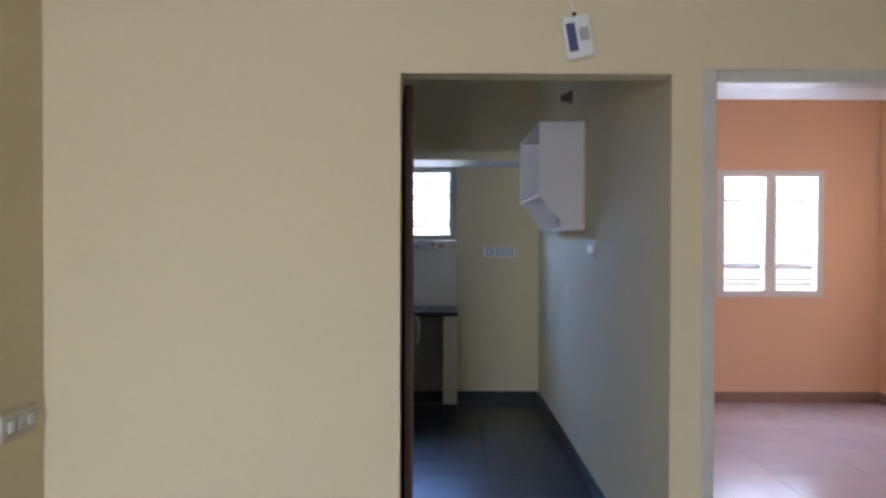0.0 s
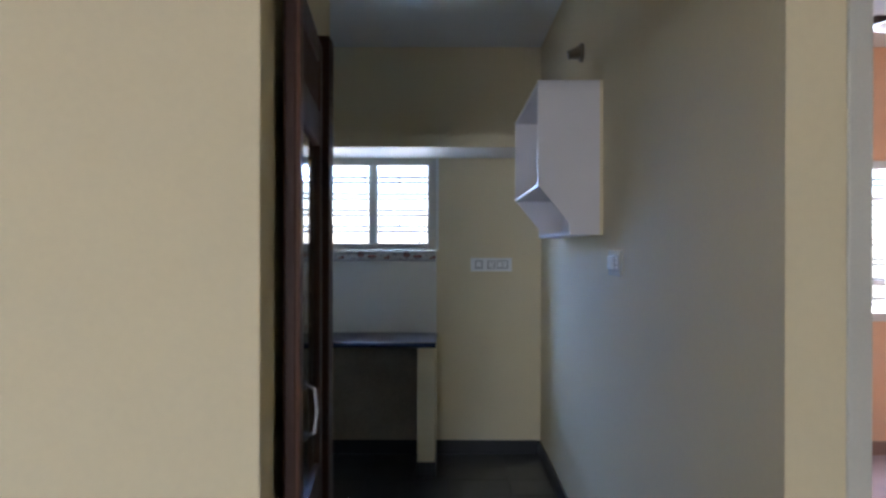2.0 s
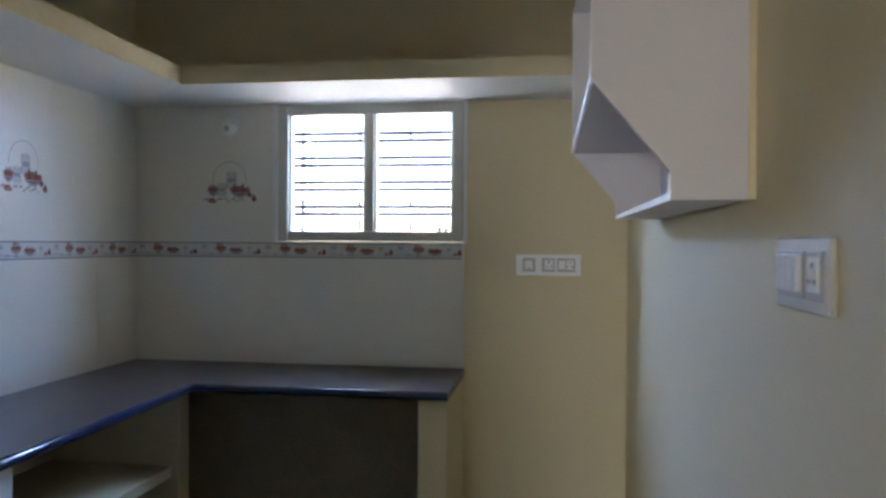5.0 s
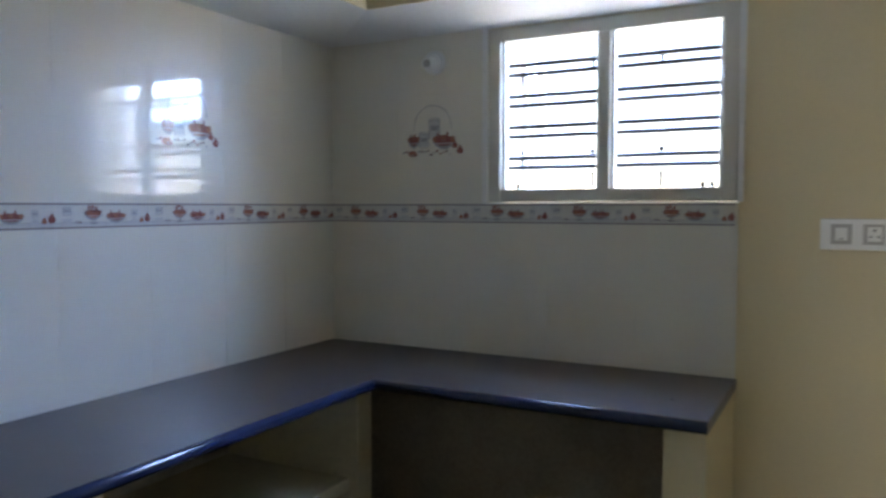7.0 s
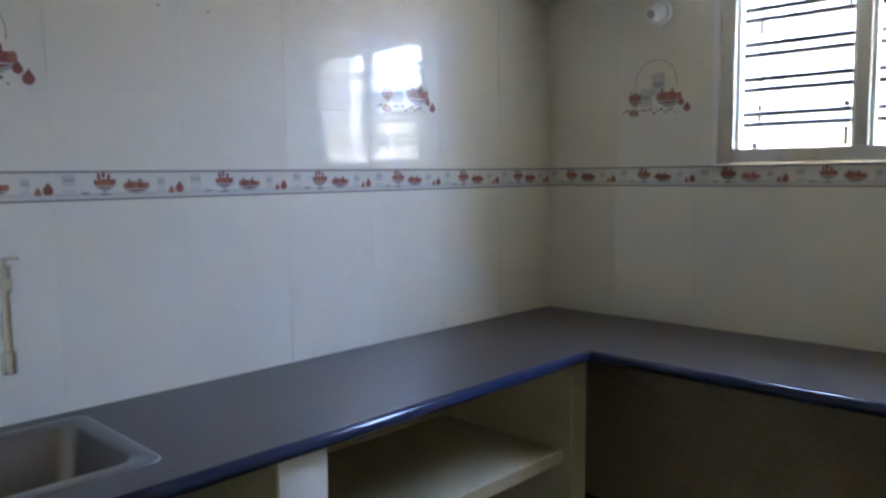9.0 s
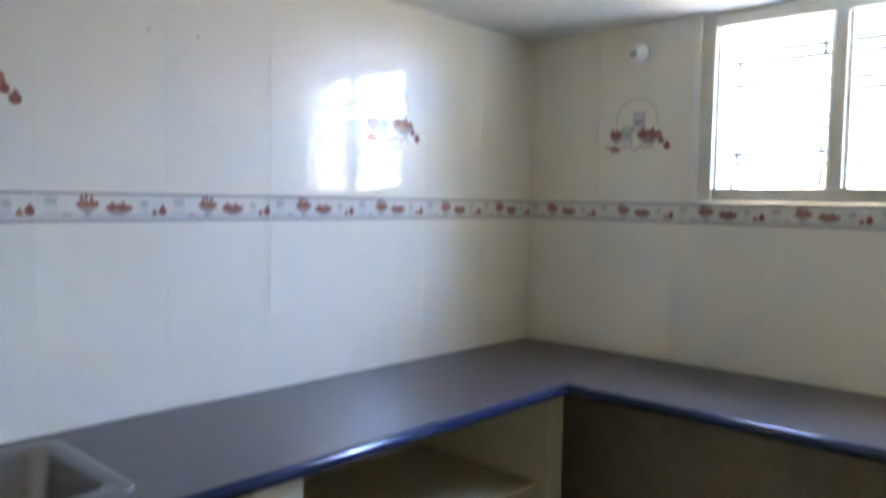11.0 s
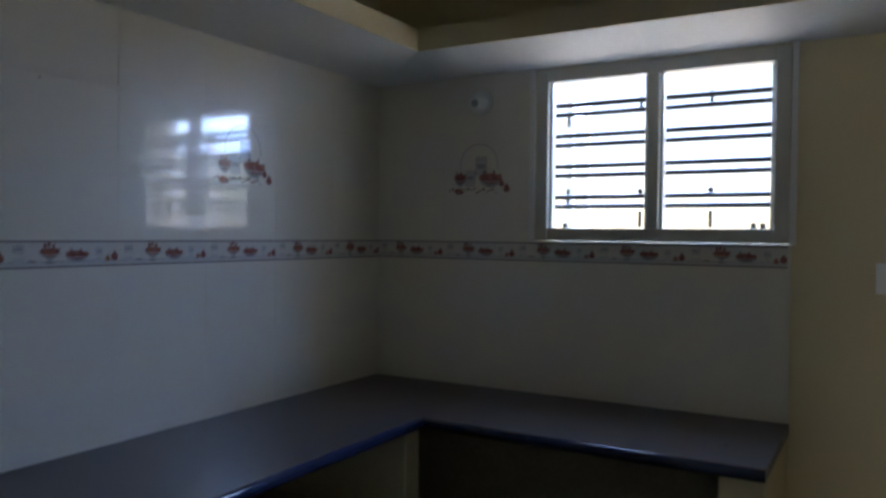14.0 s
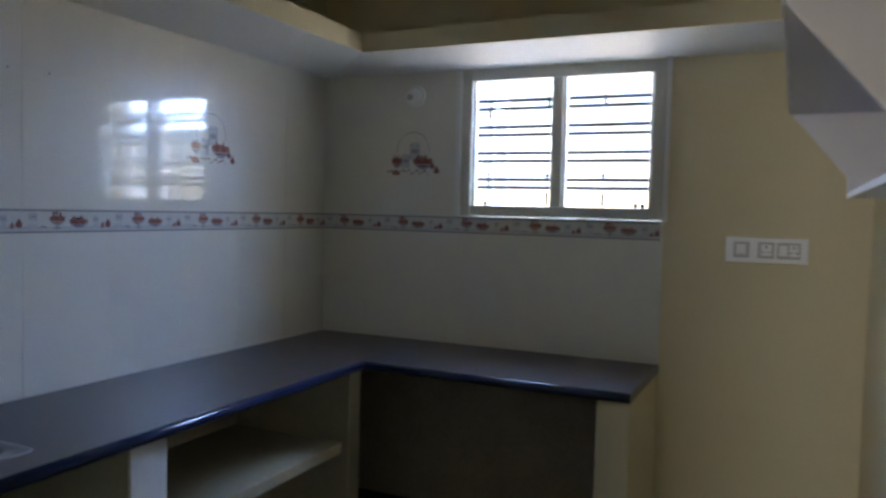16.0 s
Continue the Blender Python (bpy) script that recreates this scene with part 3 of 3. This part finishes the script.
def door():
    """The kitchen door, folded back along the passage wall; its face looks to +x."""
    top = new("door_kitchen")
    ya, yb, zt = 4.262, 4.950, 2.09
    top.matrix_world = pose(-0.041, ya, 0.008, 0, 0, 4.7)
    w, h, t = yb - ya, zt - 0.008, 0.030
    part("stile", box(bmesh.new(), 0, t, 0.0, 0.125, 0, h, bevel=0.006), WOOD, top)
    part("edge", box(bmesh.new(), t - 0.006, t + 0.008, 0.004, 0.075, 0.001, h - 0.001, bevel=0.007, segs=4), WOOD2, top, "rounded door edge, lighter by a highlight in its colour")
    part("stile", box(bmesh.new(), 0, t, w - 0.09, w, 0, h, bevel=0.006), WOOD, top)
    g0, g1 = 0.125, w - 0.09
    for z0, z1 in ((0, 0.20), (0.72, 0.82), (1.765, 1.87), (h - 0.07, h)):
        part("rail", box(bmesh.new(), 0.001, t - 0.001, g0, g1, z0, z1, bevel=0.005), WOOD, top)
    bm = bmesh.new()
    box(bm, 0.008, t - 0.010, g0, g1, 0.20, 0.72)
    box(bm, 0.004, t - 0.003, g0 + 0.05, g1 - 0.05, 0.25, 0.67, bevel=0.010)
    part("panel", bm, WOOD, top)
    part("backing", box(bmesh.new(), 0.003, 0.012, g0, g1, 1.87, h - 0.07), WOOD, top)
    n = 8
    for k in range(n):
        y = g0 + (k + 0.5) * (g1 - g0) / n
        part("slat", box(bmesh.new(), 0.010, t - 0.004, y - 0.016, y + 0.016, 1.87, h - 0.07, bevel=0.006), WOOD, top)
    pane = part("pane", box(bmesh.new(), 0.010, 0.018, g0, g1, 0.82, 1.765), TINT, top, "dark glass pane with an etched oval")
    cy = (g0 + g1) / 2
    bm = bmesh.new()
    ring(bm, 0, 0, 0, 0.165, 0.28, 0.004, n=40)
    ring(bm, 0, 0, -0.13, 0.085, 0.12, 0.003, n=30)
    e = part("etching", bm, FROST, pane, "etched oval ornament")
    e.matrix_local = pose(0.0182, cy, 1.40, 0, 0, 90)
    for u, v in ((-0.09, 1.33), (0.0, 1.335), (0.09, 1.345), (0.03, 1.285), (-0.04, 1.25), (0.07, 1.245)):
        part("flower", cyl(bmesh.new(), (0.018, cy + u, v), (0.0195, cy + u, v), 0.008, 7), INK[4], pane)
    part("sticker", box(bmesh.new(), 0.018, 0.0195, cy + 0.02, cy + 0.06, 1.645, 1.70), STICKER, pane)
    hb = bmesh.new()
    pts = [(t + 0.012, 0.105, 1.02), (t + 0.030, 0.105, 1.03), (t + 0.036, 0.105, 1.08), (t + 0.030, 0.105, 1.13), (t + 0.012, 0.105, 1.14)]
    for a, b in zip(pts, pts[1:]):
        cyl(hb, a, b, 0.004, 10)
    for p in (pts[0], pts[-1]):
        cyl(hb, (t - 0.002, p[1], p[2]), (t + 0.012, p[1], p[2]), 0.012, 12)
    part("handle", hb, STEEL, top, "curved dull steel pull handle")
    setting(top, "dark red wooden door with glass pane, folded back open", "door")


door()
setting(solid("door_post", WOOD, (XP + 0.001, XP + 0.052, 4.955, 5.045, 0, 2.13), bevel=0.004), "dark red wooden door post on the passage wall", "door frame")


# ---- wall shelf ----
def wall_shelf():
    top = new("wall_shelf")
    y0, y1, b = 5.850, 6.94, 0.014
    top.location = (XR, y0, 1.526)
    L, zt, zm, zl = y1 - y0, 0.664, 0.211, 0.047
    xf, xb = -0.275, -0.139
    prof = [(-0.002, zt), (xf, zt), (xf, zm), (xb, zl), (xb, 0), (-0.002, 0)]
    for y in (0, L - b):
        part("side_panel", prism(bmesh.new(), prof, b, "y", y), LAMINATE, top)
    part("top_board", box(bmesh.new(), xf, -0.002, b, L - b, zt - b, zt), LAMINATE, top)
    part("back_board", box(bmesh.new(), -0.010, -0.003, b, L - b, b, zt - b), LAMINATE, top)
    part("middle_board", box(bmesh.new(), xf + 0.002, -0.010, b, L - b, zm - 0.004, zm + 0.010), LAMINATE, top)
    part("bottom_board", box(bmesh.new(), xb, -0.010, b, L - b, 0.0, b), LAMINATE, top)
    e = 0.003
    part("edge_band", box(bmesh.new(), xf - e, xf, b, L - b, zm - 0.004, zm + 0.008), EDGE, top, "pale edge band")
    part("edge_band", box(bmesh.new(), xb - e, xb, 0, L, -0.001, b - 0.002), EDGE, top, "pale edge band")
    for y in (0.0, L - b):
        part("edge_band", box(bmesh.new(), xf - e, xf, y, y + b, zm, zt), EDGE, top, "pale edge band")
        part("edge_band", box(bmesh.new(), xb - e, xb, y, y + b, b + 0.002, zl), EDGE, top, "pale edge band")
    part("filler", box(bmesh.new(), -0.012, -0.001, -0.006, 0.0, 0, zt), CREAM, top, "cream filler bead")
    tagged(top, "white laminate open wall shelf with slanted lower front", "shelf")


wall_shelf()


# ---- switches and small fittings ----
def plate(name, m, w, h, modules, label, cover=PLASTIC):
    """A flush switch plate: its face looks to -y before it is placed."""
    top = new(name)
    top.matrix_world = m
    part("cover", box(bmesh.new(), 0, w, -0.010, 0, 0, h, bevel=0.003), cover, top)
    for kind, x0, x1 in modules:
        z0, z1 = h * 0.18, h * 0.82
        part("bezel", box(bmesh.new(), x0, x1, -0.0125, -0.009, z0, z1, bevel=0.001), GREYPL, top, "grey module bezel")
        if kind == "switch":
            part("rocker", box(bmesh.new(), x0 + 0.012, x1 - 0.012, -0.018, -0.012, z0 + 0.012, z1 - 0.010, bevel=0.002), PLASTIC, top)
            part("mark", box(bmesh.new(), (x0 + x1) / 2 - 0.005, (x0 + x1) / 2 + 0.005, -0.0186, -0.0175, z0 + 0.016, z0 + 0.019), DARKPL, top)
        if kind in ("socket", "combo"):
            a = x0 + 0.012 if kind == "socket" else (x0 + x1) / 2 + 0.002
            c = (a + x1 - 0.008) / 2
            part("socket_face", box(bmesh.new(), a, x1 - 0.008, -0.0150, -0.012, z0 + 0.010, z1 - 0.008, bevel=0.001), PLASTIC, top)
            for du, dv, r in ((0, 0.013, 0.0045), (-0.010, -0.007, 0.0035), (0.010, -0.007, 0.0035)):
                part("pin_hole", cyl(bmesh.new(), (c + du, -0.0156, h / 2 + dv), (c + du, -0.0146, h / 2 + dv), r, 8), DARKPL, top)
        if kind == "combo":
            part("rocker", box(bmesh.new(), x0 + 0.008, (x0 + x1) / 2 - 0.004, -0.018, -0.012, z0 + 0.012, z1 - 0.010, bevel=0.002), PLASTIC, top)
        if kind == "rockers":
            for k in range(4):
                a = x0 + 0.004 + k * (x1 - x0 - 0.008) / 4
                ob = part("rocker", box(bmesh.new(), a + 0.001, a + (x1 - x0 - 0.008) / 4 - 0.001, -0.020, -0.012, z0 + 0.008, z1 - 0.006, bevel=0.002), PLASTIC, top)
    tagged(top, label, "switch plate")


plate("switch_plate", pose(0.485, YB - 0.0005, 1.302), 0.295, 0.097, [("switch", 0.030, 0.088), ("socket", 0.118, 0.176), ("combo", 0.186, 0.268)],
      "white switch plate with grey modules on cream wall")
plate("switch_plate", pose(XR - 0.0005, 5.686, 1.360, 0, 0, -90), 0.215, 0.10, [("rockers", 0.02, 0.125), ("socket", 0.135, 0.195)],
      "pale grey switch plate with four rockers under the wall shelf", CREAMPL)
plate("switch_plate", pose(-1.41 + 0.0005, 3.80, 0.755, 0, 0, 90), 0.235, 0.098, [("switch", 0.02, 0.075), ("socket", 0.085, 0.14), ("combo", 0.15, 0.215)],
      "dull cream switch plate low on the living room wall", CREAMPL)


BROWNBAK = material("brown_moulded_plastic", (0.20, 0.165, 0.11), 0.4, vary=0.05, bump=0)


def holder(m, label, body):
    top = new("lamp_holder")
    top.matrix_world = m
    part("base", cyl(bmesh.new(), (0, 0, 0), (0, -0.014, 0), 0.046, 24), body, top)
    part("neck", cyl(bmesh.new(), (0, -0.012, 0), (0, -0.05, -0.008), 0.032, 20, 0.026), body, top)
    part("socket", cyl(bmesh.new(), (0, -0.048, -0.008), (0, -0.072, -0.013), 0.022, 20), body, top)
    part("opening", cyl(bmesh.new(), (0, -0.0715, -0.013), (0, -0.0735, -0.0134), 0.015, 16), GREYPL, top, "grey empty bulb socket")
    tagged(top, label, "lamp holder")


holder(pose(-0.888, YB - 0.0085, 2.00), "white plastic batten lamp holder without a bulb", PLASTIC)
holder(pose(XR - 0.0005, 6.33, 2.43, 0, 0, -90), "brown angled batten lamp holder without a bulb", BROWNBAK)

for y, z in ((6.134, 1.966), (6.328, 1.865), (6.466, 1.868)):
    bm = cyl(bmesh.new(), (XL - 0.004, y, z), (XL + 0.003, y, z), 0.006 if z > 1.9 else 0.004, 10)
    tagged(part("wall_plug", bm, DARKPL if z > 1.9 else GREYPL), "small dark wall plug drilled into a tile", "wall plug", "wall plugs")


def chime():
    top = new("door_chime")
    top.matrix_world = pose(0.622, YF - 0.002, 2.235, 0, -10, 0)
    part("case", box(bmesh.new(), -0.055, 0.055, -0.032, 0, -0.082, 0.078, bevel=0.014, segs=4), PLASTIC, top, smooth=False)
    part("panel", box(bmesh.new(), -0.043, -0.008, -0.0345, -0.030, -0.055, 0.052, bevel=0.002), BLUEPL, top, "dark blue speaker panel")
    for k in range(7):
        part("slot", box(bmesh.new(), -0.040, -0.011, -0.0355, -0.034, -0.048 + k * 0.014, -0.045 + k * 0.014), DARKPL, top)
    part("label", box(bmesh.new(), 0.004, 0.040, -0.0335, -0.031, -0.02, 0.03, bevel=0.001), GREYPL, top)
    part("hook", cyl(bmesh.new(), (0.0, -0.014, 0.076), (0.002, -0.014, 0.094), 0.008, 8), DARKPL, top)
    part("wire", cyl(bmesh.new(), (0.002, -0.012, 0.09), (-0.028, -0.004, 0.30), 0.0025, 8), PLASTIC, top, "thin white wire")
    tagged(top, "white plastic door chime hanging crooked from its wire", "door chime")


chime()


def ceiling_fan():
    top = new("ceiling_fan")
    top.location = (2.42, 6.1, HC)
    part("canopy", cyl(bmesh.new(), (0, 0, -0.07), (0, 0, 0), 0.035, 20, 0.06), BROWNPL, top)
    part("rod", cyl(bmesh.new(), (0, 0, -0.30), (0, 0, -0.06), 0.012, 12), BROWNPL, top)
    bm = cyl(bmesh.new(), (0, 0, -0.40), (0, 0, -0.36), 0.135, 28)
    cyl(bm, (0, 0, -0.36), (0, 0, -0.30), 0.135, 28, 0.06)
    part("motor", bm, BROWNPL, top)
    part("cap", cyl(bmesh.new(), (0, 0, -0.43), (0, 0, -0.40), 0.06, 28, 0.11), PLASTIC, top, "white bottom cap")
    for k in range(3):
        b = prism(bmesh.new(), [(0.20, -0.05), (0.56, -0.065), (0.58, 0), (0.56, 0.065), (0.20, 0.05)], 0.006, "z", -0.003)
        blade = part("blade", b, BROWNPL, top)
        blade.matrix_local = pose(0, 0, -0.365, 0, 0, 35 + 120 * k) @ pose(0, 0, 0, 9, 0, 0)
        arm = part("blade_arm", box(bmesh.new(), 0.11, 0.24, -0.015, 0.015, -0.010, -0.004), BROWNPL, top)
        arm.matrix_local = pose(0, 0, -0.365, 0, 0, 35 + 120 * k)
    tagged(top, "dark brown three-bladed ceiling fan at rest", "ceiling fan")


BROWNPL = material("brown_enamel", (0.05, 0.028, 0.02), 0.3, vary=0.1, bump=0)
ceiling_fan()

# ---- skirtings and floor tiles ----
setting(solid("baseboard", SKIRT, (0.249, XR - 0.012, YB - 0.012, YB + 0.001, 0, 0.10), (XL, 0.122, YB - 0.012, YB + 0.001, 0, 0.10), bevel=0.002), "black stone skirting", "skirting")
setting(solid("baseboard", SKIRT, (XR - 0.012, XR + 0.001, YF + 0.002, YB, 0, 0.10), bevel=0.002), "black stone skirting", "skirting")
setting(solid("baseboard", SKIRT, (XP - 0.001, XP + 0.003, YK, YP, 0, 0.10)), "black stone skirting", "skirting")
setting(solid("baseboard", PINKSKIRT, (XR + 0.10, 4.06, YB - 0.010, YB + 0.001, 0, 0.10), bevel=0.002), "brown tile skirting", "skirting")
setting(solid("baseboard", PINKSKIRT, (4.05, 4.061, YK, YB - 0.010, 0, 0.10), bevel=0.002), "brown tile skirting", "skirting")


def floor_tiles(name, parent, x0, x1, y0, y1, s, mat):
    nx, ny = math.ceil((x1 - x0) / s), math.ceil((y1 - y0) / s)
    shapes = {}
    for i in range(nx):
        for j in range(ny):
            w, d = min(s, x1 - x0 - i * s), min(s, y1 - y0 - j * s)
            key = (round(w, 3), round(d, 3))
            if key not in shapes:
                shapes[key] = tile_mesh(name, w - 0.0012, d - 0.0012, 0.008, mat)
            ob = new(name, shapes[key])
            ob.parent = bpy.data.objects[parent]
            ob.matrix_world = pose(x0 + i * s + w / 2, y0 + j * s + d / 2, rng.uniform(0, 0.0006), -90, 0, 0)


floor_tiles("floor_tile", "floor_kitchen", XL, XR, YF, YB, 0.30, DARKFLOOR)
floor_tiles("floor_tile", "floor_bedroom", XR, 4.06, YF, YB, 0.60, PINKFLOOR)
